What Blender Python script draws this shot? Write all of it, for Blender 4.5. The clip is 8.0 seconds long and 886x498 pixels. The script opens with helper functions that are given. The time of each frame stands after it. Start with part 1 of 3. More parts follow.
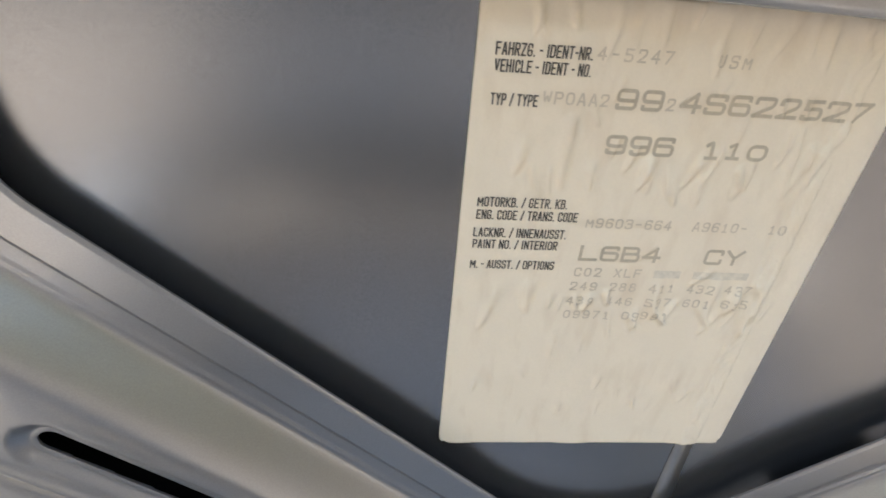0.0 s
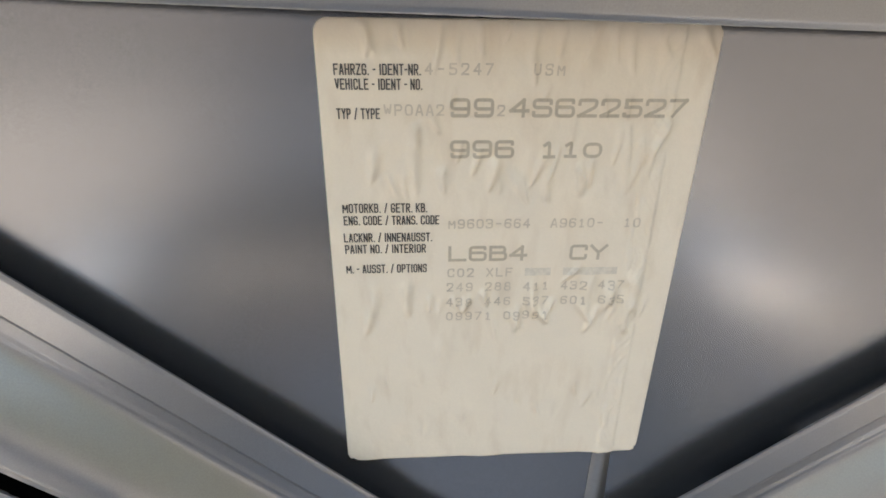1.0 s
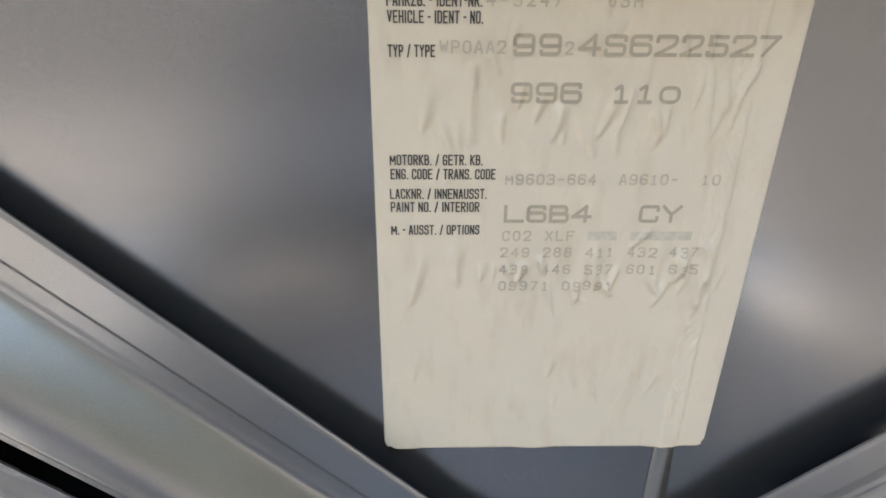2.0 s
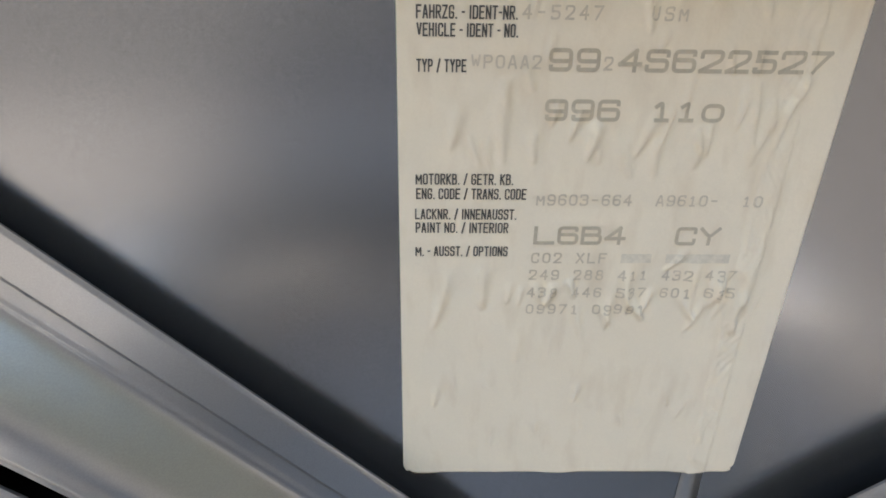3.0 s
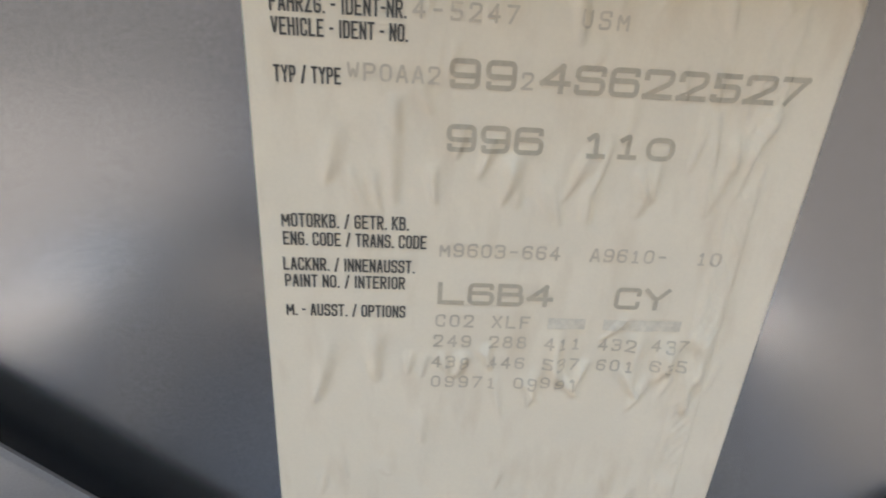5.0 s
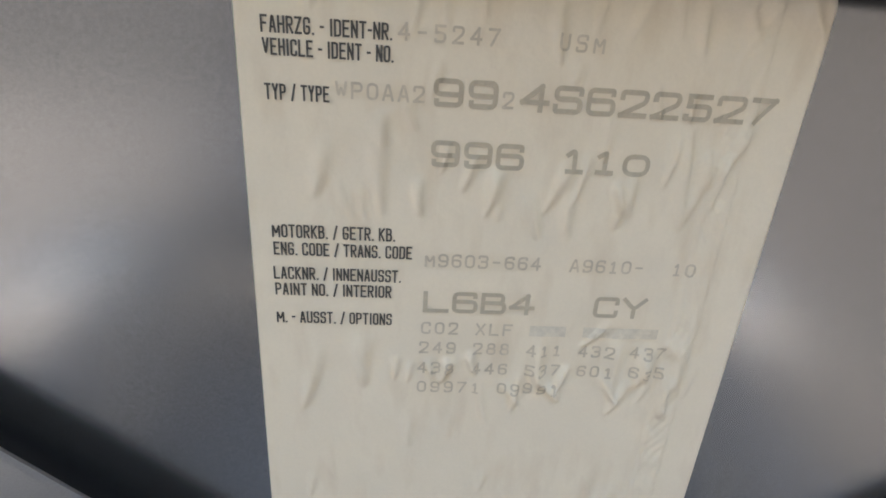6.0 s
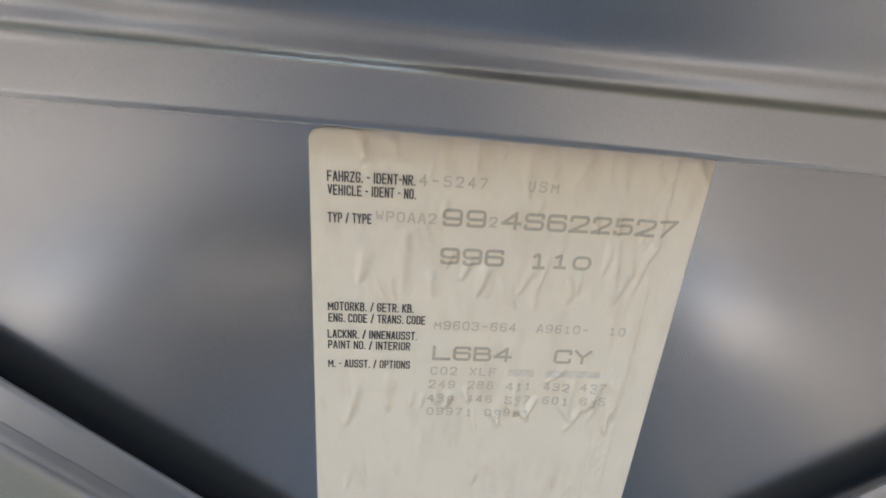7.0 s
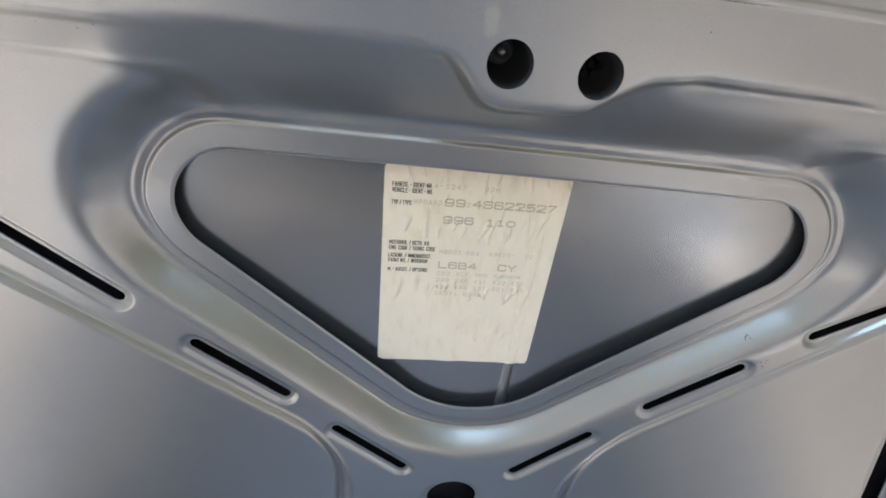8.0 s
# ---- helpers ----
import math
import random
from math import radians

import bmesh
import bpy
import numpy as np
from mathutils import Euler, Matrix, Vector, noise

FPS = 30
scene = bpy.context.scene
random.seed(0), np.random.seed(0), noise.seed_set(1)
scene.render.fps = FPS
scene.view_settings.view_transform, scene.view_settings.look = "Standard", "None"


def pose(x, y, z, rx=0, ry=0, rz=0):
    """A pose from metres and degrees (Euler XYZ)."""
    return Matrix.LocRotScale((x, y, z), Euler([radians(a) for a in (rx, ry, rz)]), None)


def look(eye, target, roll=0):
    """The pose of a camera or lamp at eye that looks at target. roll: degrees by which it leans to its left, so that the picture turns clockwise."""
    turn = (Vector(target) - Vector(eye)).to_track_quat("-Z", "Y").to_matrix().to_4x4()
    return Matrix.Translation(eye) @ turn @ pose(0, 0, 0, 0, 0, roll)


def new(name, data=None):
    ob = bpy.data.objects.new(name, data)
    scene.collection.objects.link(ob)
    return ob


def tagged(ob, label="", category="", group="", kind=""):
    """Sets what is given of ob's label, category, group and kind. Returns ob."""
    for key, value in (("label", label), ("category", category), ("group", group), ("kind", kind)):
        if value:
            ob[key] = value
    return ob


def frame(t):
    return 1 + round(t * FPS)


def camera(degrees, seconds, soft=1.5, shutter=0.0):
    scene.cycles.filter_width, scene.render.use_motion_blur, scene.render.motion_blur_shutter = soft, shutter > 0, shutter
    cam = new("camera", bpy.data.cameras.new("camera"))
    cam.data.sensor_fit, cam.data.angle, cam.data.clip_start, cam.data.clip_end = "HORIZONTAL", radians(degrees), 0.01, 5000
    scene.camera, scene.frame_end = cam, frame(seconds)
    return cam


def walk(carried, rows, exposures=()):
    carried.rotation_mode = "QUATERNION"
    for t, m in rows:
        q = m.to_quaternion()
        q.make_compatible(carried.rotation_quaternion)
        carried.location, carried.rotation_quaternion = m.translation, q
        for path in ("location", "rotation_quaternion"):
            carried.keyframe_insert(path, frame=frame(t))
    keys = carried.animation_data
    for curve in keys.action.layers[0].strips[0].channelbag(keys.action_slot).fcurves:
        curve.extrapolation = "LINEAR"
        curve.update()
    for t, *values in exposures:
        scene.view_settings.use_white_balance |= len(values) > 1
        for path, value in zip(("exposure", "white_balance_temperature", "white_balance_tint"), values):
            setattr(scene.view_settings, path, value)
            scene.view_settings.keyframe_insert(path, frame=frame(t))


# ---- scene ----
# The camera and its walk.
cam = camera(88.3, 8.0, soft=1.7, shutter=0.15)
walk(cam, [
    (0, pose(-0.07588, -0.16304, 1.59554, 97.268, -1.440, -4.236)),
    (0.2, pose(-0.06290, -0.16444, 1.58861, 99.906, -0.499, -4.218)),
    (0.3, pose(-0.05218, -0.16700, 1.58622, 100.818, -0.242, -3.820)),
    (0.5, pose(-0.03874, -0.16981, 1.57718, 102.920, 0.138, -3.632)),
    (1, pose(-0.03854, -0.17081, 1.57963, 104.541, 1.368, -2.436)),
    (1.5, pose(-0.04659, -0.15628, 1.57094, 106.013, 1.068, -1.638)),
    (1.7, pose(-0.04741, -0.15578, 1.56832, 106.382, 0.515, -1.048)),
    (2.8, pose(-0.05387, -0.15063, 1.57537, 105.988, -0.010, -0.984)),
    (3, pose(-0.05488, -0.15134, 1.57705, 105.807, -0.120, -0.931)),
    (3.5, pose(-0.06534, -0.14842, 1.58643, 106.241, -0.134, -1.231)),
    (4, pose(-0.08302, -0.12396, 1.59423, 107.187, -0.410, -2.687)),
    (4.2, pose(-0.08511, -0.12136, 1.59429, 106.388, -0.433, -2.216)),
    (4.5, pose(-0.08083, -0.12334, 1.59495, 106.739, -0.664, -3.391)),
    (4.7, pose(-0.06260, -0.12844, 1.59895, 106.544, -0.981, -2.976)),
    (4.8, pose(-0.05153, -0.13028, 1.59704, 106.763, -1.195, -3.152)),
    (5, pose(-0.03481, -0.13200, 1.59420, 106.338, -1.127, -3.443)),
    (5.2, pose(-0.02769, -0.13039, 1.59418, 106.597, -1.119, -3.485)),
    (6.5, pose(-0.03533, -0.14245, 1.59760, 106.299, -1.393, -4.694)),
    (6.7, pose(-0.03480, -0.14800, 1.60171, 105.844, -1.441, -4.982)),
    (7, pose(-0.03878, -0.17660, 1.60437, 105.662, -1.514, -4.782)),
    (7.2, pose(-0.04012, -0.20142, 1.60779, 104.217, -1.538, -5.407)),
    (7.3, pose(-0.03700, -0.21657, 1.60431, 104.203, -1.484, -4.856)),
    (7.5, pose(-0.03822, -0.24652, 1.59331, 101.495, -1.715, -5.241)),
    (7.7, pose(-0.04250, -0.27495, 1.59029, 98.570, -2.251, -5.161)),
    (8, pose(-0.05222, -0.30911, 1.59465, 95.502, -2.829, -5.389)),
], exposures=[(0.0, 3.60, 7650, 12.0), (3.0, 3.42, 7250, 11.0), (4.0, 3.39, 7250, 11.0), (4.5, 3.55, 7200, 11.0), (5.0, 3.37, 7200, 11.0), (5.3, 3.26, 7200, 11.0), (6.4, 3.31, 7150, 11.0), (6.8, 3.36, 7100, 11.0), (7.5, 3.76, 7100, 10.5), (8.0, 3.73, 7100, 10.0)])

# Daylight: sky and one soft sun behind the car, so that the raised lid's underside lies in shade.
world = bpy.data.worlds.new("sky")
scene.world = world
world.use_nodes = True
wn = world.node_tree.nodes
sky = wn.new("ShaderNodeTexSky")
sky.sky_type = "NISHITA"
sky.sun_disc = False
sky.sun_elevation = radians(18)
sky.sun_rotation = radians(4)
sky.dust_density = 4.0
sky.air_density = 1.0
sky.ozone_density = 1.0
world.node_tree.links.new(sky.outputs[0], wn["Background"].inputs[0])
wn["Background"].inputs[1].default_value = 0.13
sun = new("sun", bpy.data.lights.new("sun", "SUN"))
sun.data.energy = 3.0
sun.data.angle = radians(8)
sun.data.color = (1.0, 0.95, 0.88)
sun.matrix_world = look((0.22, 3.2, 1.04), (0, 0, 0))


# ---- materials ----
def material(name, color, rough=0.5, metal=0.0, grain=0.0, grain_scale=800.0, vary=0.0, vary_scale=12.0, spec=0.5, bump=0.0, bump_scale=300.0):
    m = bpy.data.materials.new(name)
    m.use_nodes = True
    nt = m.node_tree
    b = nt.nodes["Principled BSDF"]
    b.inputs["Base Color"].default_value = (*color, 1)
    b.inputs["Roughness"].default_value = rough
    b.inputs["Metallic"].default_value = metal
    b.inputs["Specular IOR Level"].default_value = spec
    co = nt.nodes.new("ShaderNodeTexCoord")

    def noise_tex(scale, detail=3.0):
        n = nt.nodes.new("ShaderNodeTexNoise")
        n.inputs["Scale"].default_value = scale
        n.inputs["Detail"].default_value = detail
        nt.links.new(co.outputs["Object"], n.inputs["Vector"])
        return n

    if grain or vary:
        fine, broad = noise_tex(grain_scale, 2.0), noise_tex(vary_scale, 5.0)
        mix = nt.nodes.new("ShaderNodeMath")
        mix.operation = "MULTIPLY_ADD"
        nt.links.new(fine.outputs["Fac"], mix.inputs[0])
        mix.inputs[1].default_value = grain
        off = nt.nodes.new("ShaderNodeMath")
        off.operation = "MULTIPLY_ADD"
        nt.links.new(broad.outputs["Fac"], off.inputs[0])
        off.inputs[1].default_value = vary
        off.inputs[2].default_value = 1.0 - 0.5 * grain - 0.5 * vary
        nt.links.new(off.outputs[0], mix.inputs[2])
        tint = nt.nodes.new("ShaderNodeMix")
        tint.data_type = "RGBA"
        tint.blend_type = "MULTIPLY"
        tint.inputs["Factor"].default_value = 1.0
        tint.inputs["A"].default_value = (*color, 1)
        nt.links.new(mix.outputs[0], tint.inputs["B"])
        nt.links.new(tint.outputs["Result"], b.inputs["Base Color"])
        r = nt.nodes.new("ShaderNodeMath")
        r.operation = "MULTIPLY_ADD"
        nt.links.new(broad.outputs["Fac"], r.inputs[0])
        r.inputs[1].default_value = 0.5 * vary
        r.inputs[2].default_value = rough - 0.25 * vary
        nt.links.new(r.outputs[0], b.inputs["Roughness"])
    if bump:
        bp = nt.nodes.new("ShaderNodeBump")
        bp.inputs["Strength"].default_value = bump
        bp.inputs["Distance"].default_value = 0.001
        nt.links.new(noise_tex(bump_scale, 4.0).outputs["Fac"], bp.inputs["Height"])
        nt.links.new(bp.outputs[0], b.inputs["Normal"])
    return m


paint = material("silver_satin_paint", (0.375, 0.377, 0.387), rough=0.305, metal=0.9, grain=0.26, grain_scale=240, vary=0.10, vary_scale=5, bump=0.012, bump_scale=60)
skin_paint = material("silver_skin_paint", (0.325, 0.327, 0.34), rough=0.245, metal=0.9, grain=0.5, grain_scale=150, vary=0.02, vary_scale=3.5, bump=0.012, bump_scale=60)
body_paint = material("silver_gloss_paint", (0.15, 0.153, 0.158), rough=0.3, metal=0.7, grain=0.05, grain_scale=2500, vary=0.05, vary_scale=3)
# Unseen cowl made paler, bumper duller than the body, to shape the lid's reflections.
cowl_bounce_paint = material("pale_bounce_paint", (0.40, 0.405, 0.415), rough=0.4, metal=0.6, grain=0.05, grain_scale=2500, vary=0.05, vary_scale=3)
bumper_paint = material("silver_bumper_paint", (0.20, 0.203, 0.21), rough=0.45, metal=0.5, grain=0.05, grain_scale=2500, vary=0.05, vary_scale=3)
primer = material("dark_primer", (0.008, 0.008, 0.009), rough=0.8, grain=0.2, vary=0.3)
# Cup plastic: a step lighter and more mottled than the plain black plastic.
cup_plastic = material("lighter_black_plastic", (0.045, 0.045, 0.047), rough=0.5, grain=0.5, grain_scale=300, vary=0.5)
lamp_glass = material("clear_lamp_over_chrome", (0.75, 0.76, 0.77), rough=0.40, metal=0.9, vary=0.05)
grime = material("brown_grime", (0.17, 0.155, 0.13), rough=0.8, grain=0.5, grain_scale=90, vary=0.5, vary_scale=14)
dark_plastic = material("black_plastic", (0.02, 0.02, 0.02), rough=0.65, grain=0.2, vary=0.3, spec=0.25)
rubber = material("black_rubber", (0.075, 0.075, 0.078), rough=0.34, grain=0.2, vary=0.2)
carpet = material("grey_carpet", (0.295, 0.291, 0.285), rough=0.95, grain=0.5, grain_scale=900, vary=0.3)
steel = material("zinc_steel", (0.5, 0.5, 0.48), rough=0.3, metal=1.0, grain=0.1, vary=0.2)
paper = material("cream_label_vinyl", (0.87, 0.772, 0.630), rough=0.48, grain=0.06, grain_scale=160, vary=0.11, vary_scale=6, bump=0.35, bump_scale=16)
# Brown streaks in the vinyl's colour: stains and the puckers' warm shading, both painted in.
pn = paper.node_tree
at, stretch, spots, fade, tone = (pn.nodes.new("ShaderNode" + kind) for kind in ("TexCoord", "Mapping", "TexNoise", "MapRange", "Mix"))
stretch.inputs["Scale"].default_value = (17.0, 5.0, 1.0)
spots.inputs["Scale"].default_value, spots.inputs["Detail"].default_value = 1.0, 4.0
for key, value in (("From Min", 0.52), ("From Max", 0.80), ("To Min", 0.0), ("To Max", 0.42)):
    fade.inputs[key].default_value = value
tone.data_type, tone.inputs["B"].default_value = "RGBA", (0.66, 0.53, 0.385, 1)
pb = pn.nodes["Principled BSDF"]
untinted = pb.inputs["Base Color"].links[0].from_socket
pn.links.new(at.outputs["Object"], stretch.inputs["Vector"])
pn.links.new(stretch.outputs[0], spots.inputs["Vector"])
pn.links.new(spots.outputs["Fac"], fade.inputs["Value"])
pn.links.new(fade.outputs[0], tone.inputs["Factor"])
pn.links.new(untinted, tone.inputs["A"])
pn.links.new(tone.outputs["Result"], pb.inputs["Base Color"])
ink = material("black_ink", (0.085, 0.078, 0.072), rough=0.6, grain=0.5, grain_scale=120)
faded = material("faded_ink", (0.545, 0.475, 0.372), rough=0.55, grain=0.3, grain_scale=120, vary=0.3, vary_scale=22)
ghost = material("ghost_ink", (0.645, 0.565, 0.46), rough=0.5, grain=0.3, grain_scale=120, vary=0.5, vary_scale=26)
ghost_bar = material("faint_ink", (0.745, 0.672, 0.56), rough=0.45, grain=0.3, grain_scale=120, vary=0.4, vary_scale=40)
dirt = material("dark_dirt", (0.06, 0.058, 0.055), rough=0.8, grain=0.3)
adhesive = material("old_adhesive", (0.42, 0.41, 0.39), rough=0.6, grain=0.3, grain_scale=120, vary=0.5, vary_scale=30)
tape_film = material("dull_tape_film", (0.40, 0.40, 0.405), rough=0.34, metal=0.85, grain=0.2, vary=0.2, vary_scale=60)
residue = material("pale_residue", (0.41, 0.41, 0.40), rough=0.42, metal=0.8, grain=0.3, vary=0.4, vary_scale=300)
leaf = material("hedge_leaf", (0.036, 0.044, 0.031), rough=0.6, grain=0.4, grain_scale=30, vary=0.5, vary_scale=2)
asphalt = material("worn_asphalt", (0.065, 0.065, 0.066), rough=0.9, grain=0.4, grain_scale=150, vary=0.3, vary_scale=1.2)
concrete = material("light_concrete", (0.17, 0.168, 0.163), rough=0.9, grain=0.3, grain_scale=120, vary=0.3, vary_scale=1.5)


# ---- helpers for meshes ----
def mesh_ob(name, verts, faces, mat, smooth=True):
    me = bpy.data.meshes.new(name)
    me.from_pydata([tuple(v) for v in verts], [], [tuple(f) for f in faces])
    me.materials.append(mat)
    me.polygons.foreach_set("use_smooth", [smooth] * len(me.polygons))
    me.update()
    return new(name, me)


def under(ob, parent, label=""):
    ob.parent = parent
    return tagged(ob, label)


def part(name, bm, mat, parent, label="", smooth=False):
    me = bpy.data.meshes.new(name)
    bm.to_mesh(me)
    bm.free()
    me.materials.append(mat)
    me.polygons.foreach_set("use_smooth", [smooth] * len(me.polygons))
    ob = new(name, me)
    return under(ob, parent, label)


def step(a, b, x):
    k = np.clip((x - a) / (b - a), 0, 1)
    return k * k * (3 - 2 * k)


# ---- the lid's own frame: u to the right, v up the lid, w out of its underside, in tenths of a metre ----
TILT, UNIT = radians(36.0), 0.1
LABEL_FRAME = Matrix(((1, 0, 0, -0.0635), (0, -math.sin(TILT), -math.cos(TILT), 0), (0, math.cos(TILT), -math.sin(TILT), 1.55), (0, 0, 0, 1)))
LABEL_FRAME = LABEL_FRAME @ Matrix.Diagonal((UNIT, UNIT, UNIT, 1))
LEAN = radians(-1.8)
LID_FRAME = LABEL_FRAME @ Matrix.Translation((0.632, 0, 0)) @ Matrix.Rotation(LEAN, 4, "Z")


def crown(u, v):
    return 0.007 * u * u


def skin_height(u, v):
    """The outer skin: it comes a little nearer to the panel round the opening."""
    return crown(u, v) + 0.020 * step(0.62, 1.7, np.abs(u)) + 0.022 * step(-0.02, -0.60, v)


# The opening: a rounded triangle with its point towards the hinge.
SLOPE, POINT_V, TOP_L, TOP_R = 0.872, -0.569, 1.336, 1.372
CORNER_R, POINT_R = 0.298, 0.66


def opening_ring():
    """Points and outward normals along the opening, clockwise seen from outside."""
    corner = [np.array((-(TOP_L - POINT_V) / SLOPE, TOP_L)), np.array((0, POINT_V)), np.array(((TOP_R - POINT_V) / SLOPE, TOP_R))]
    radii, arc_n, side_n = (CORNER_R, POINT_R, CORNER_R), (300, 280, 300), (290, 290, 420)
    arcs = []
    for i in range(3):
        p, a, b = corner[i], corner[i - 1], corner[(i + 1) % 3]
        ua, ub = (a - p) / np.linalg.norm(a - p), (b - p) / np.linalg.norm(b - p)
        half = math.acos(ua @ ub) / 2
        c = p + (ua + ub) / np.linalg.norm(ua + ub) * radii[i] / math.sin(half)
        t0, t1 = p + ua * radii[i] / math.tan(half), p + ub * radii[i] / math.tan(half)
        a0, a1 = (math.atan2(*(t - c)[::-1]) for t in (t0, t1))
        k = np.linspace(0, 1, arc_n[i])
        k = (1 - (1 - k) ** 1.7, k, k ** 1.7)[i]
        ang = a0 + ((a1 - a0 + math.pi) % (2 * math.pi) - math.pi) * k
        nor = np.c_[np.cos(ang), np.sin(ang)]
        arcs.append((c + radii[i] * nor, nor))
    pts, nors = [], []
    for i in range(3):
        p, n = arcs[i]
        pts.append(p), nors.append(n)
        k = np.linspace(0, 1, side_n[i])[1:-1, None]
        pts.append(p[-1] + (arcs[(i + 1) % 3][0][0] - p[-1]) * k)
        nors.append(np.repeat(n[-1:], len(k), 0))
    return np.concatenate(pts), np.concatenate(nors)


RING_P, RING_N = opening_ring()
HOOD_TOP, HOOD_LOW, HOOD_HALF = 2.52, -7.0, 5.4

# Slots beside the opening (two ends and half width), holes (centre and radius).
SLOTS = [((-0.868, -0.473), (-0.409, -0.853), 0.033), ((-1.658, 0.224), (-1.187, -0.150), 0.035), ((-2.620, 1.069), (-2.001, 0.540), 0.033), ((-3.705, -1.9), (-3.115, -0.2), 0.07),
         ((0.417, -0.862), (0.858, -0.429), 0.033), ((1.185, -0.109), (1.647, 0.293), 0.035), ((1.988, 0.599), (2.620, 1.070), 0.033), ((3.115, -0.2), (3.705, -1.9), 0.07)]
HOLES = [(-0.206, 1.917, 0.092), (0.160, 1.917, 0.092), (0.0, -1.21, 0.185)]


def slot_gap(u, v):
    """Distance to the nearest slot or hole edge, negative inside."""
    best = np.full(u.shape, 9.0)
    for a, b, r in SLOTS:
        a, b = np.array(a), np.array(b)
        ab = b - a
        k = np.clip(((u - a[0]) * ab[0] + (v - a[1]) * ab[1]) / (ab @ ab), 0, 1)
        best = np.minimum(best, np.hypot(u - a[0] - k * ab[0], v - a[1] - k * ab[1]) - r)
    for cu, cv, r in HOLES:
        best = np.minimum(best, np.hypot(u - cu, v - cv) - r)
    return best


def ramp(a, b, x, soft, soft_end=None):
    """From 0 at a to 1 at b in a straight line, with rounded ends."""
    def hinge(q, r):
        q = q / r
        return r * np.where(q > 20, q, np.log1p(np.exp(np.minimum(q, 20))))
    return (hinge(x - a, soft) - hinge(x - b, soft if soft_end is None else soft_end)) / (b - a)


# Lower edge of the latch pocket, with its corners eased.
POCKET_U = np.linspace(-0.8, 0.8, 321)
POCKET_V = np.interp(POCKET_U, (-0.47, -0.41, -0.31, -0.24, -0.18, 0.09, 0.15, 0.22, 0.36, 0.44), (1.955, 1.905, 1.775, 1.742, 1.735, 1.750, 1.768, 1.82, 1.93, 1.965))
POCKET_V[20:-20] = np.convolve(POCKET_V, np.hanning(23) / np.hanning(23).sum(), "same")[20:-20]


def panel_height(u, v, d, nu, nv):
    """Height of the pressed inner panel over the skin's plane."""
    au = np.abs(u)
    top = step(-0.1, 1.0, nv)
    low = step(0.1, -0.6, nv)
    lip = 0.088 - 0.036 * top
    base = 0.225 + 0.03 * step(0.9, 1.6, v)
    # the band round the opening is a little narrower along the slanting sides
    e = d * (1.0 + 0.07 * (1 - low) + 0.20 * low)
    mid = top * step(1.75, 1.15, au)
    width = 0.15 * low + (0.18 + 0.10 * mid) * (1 - low)
    climb = base + (0.08 - base) * mid
    # a flat flange, a low step down and a narrow band, then the wall
    z = lip - 0.018 * step(0.134, 0.160, e) + 0.004 * low * np.exp(-((e - 0.226) / 0.010) ** 2) + 0.007 * (1 - low) * np.exp(-((e - 0.193) / 0.020) ** 2)
    foot_e = 0.222 + 0.025 * low
    z = z + (climb - z) * ramp(foot_e, foot_e + width, e, 0.009 + 0.006 * (1 - low), 0.022 + 0.006 * low)
    # above the opening one long slope climbs to the latch plateau; to one side it eases into a ledge and a last crisp step
    k = step(1.22, 1.75, au)
    brow = (TOP_L + TOP_R) / 2 + 0.0082 * u
    ledge = step(0.42, 0.62, u)
    run = 0.330 * ramp(brow + 0.215, 1.945, v, 0.010, 0.012)
    eased = 0.292 * ramp(brow + 0.215, 1.890, v, 0.010, 0.030) + 0.038 * ramp(1.926, 1.958, v, 0.0016, 0.009)
    slope_z = 0.042 + run + (eased - run) * ledge
    # beyond the ring's shoulders: a low bead, a gently rising shelf and a soft step up to the plateau
    shelf_z = 0.05 + 0.214 * ramp(1.45 + 0.22 * k, 1.728, v, 0.006, 0.008) + 0.006 * np.exp(-((v - 1.742) / 0.014) ** 2) + 0.066 * ramp(1.750, 1.875, v, 0.008) + 0.040 * ramp(1.868, 1.905, v, 0.008)
    slope_z = slope_z + (shelf_z - slope_z) * k
    blend = 0.007 + 0.026 * step(1.0, 1.3, au) * step(1.95, 1.65, au)
    z = z + blend * np.log1p(np.exp(np.clip((slope_z - z) / blend, -80, 80))) * step(1.45, 1.55, v)
    # a pressed pocket of the latch plateau reaches down round the two holes
    z = z + (0.372 - z) * np.clip(ramp(-0.050, 0.004, v - np.interp(u, POCKET_U, POCKET_V), 0.003, 0.011), 0, 1) * step(-0.60, -0.50, u) * step(0.60, 0.46, u)
    # recessed fields beside the hinge end: a small bead, a groove, then the field
    rise, tilt_v, inner = np.where(u > 0, 0.350, 0.228), np.where(u > 0, 0.90, 0.76), np.where(u > 0, 0.81, 0.775)
    g1 = (v - (rise + tilt_v * (au - 1.90))) / np.sqrt(1 + tilt_v ** 2)
    g2 = inner - au
    r = 0.36
    sd = np.hypot(np.maximum(g1 + r, 0), np.maximum(g2 + r, 0)) - r + np.minimum(np.maximum(g1, g2) + r, 0)
    z = z + 0.016 * np.exp(-((sd - 0.014) / 0.014) ** 2) - 0.062 * ramp(0.0, 0.058, -sd, 0.004, 0.004) + 0.040 * ramp(0.062, 0.098, -sd, 0.004, 0.006)
    # a pressed dish round each slot, with a flat lip at its edge
    gap = slot_gap(u, v)
    z = z - 0.026 * (1 - np.clip(ramp(0.015, 0.052, gap, 0.0022, 0.0035), 0, 1)) * step(1.6, 1.5, v)
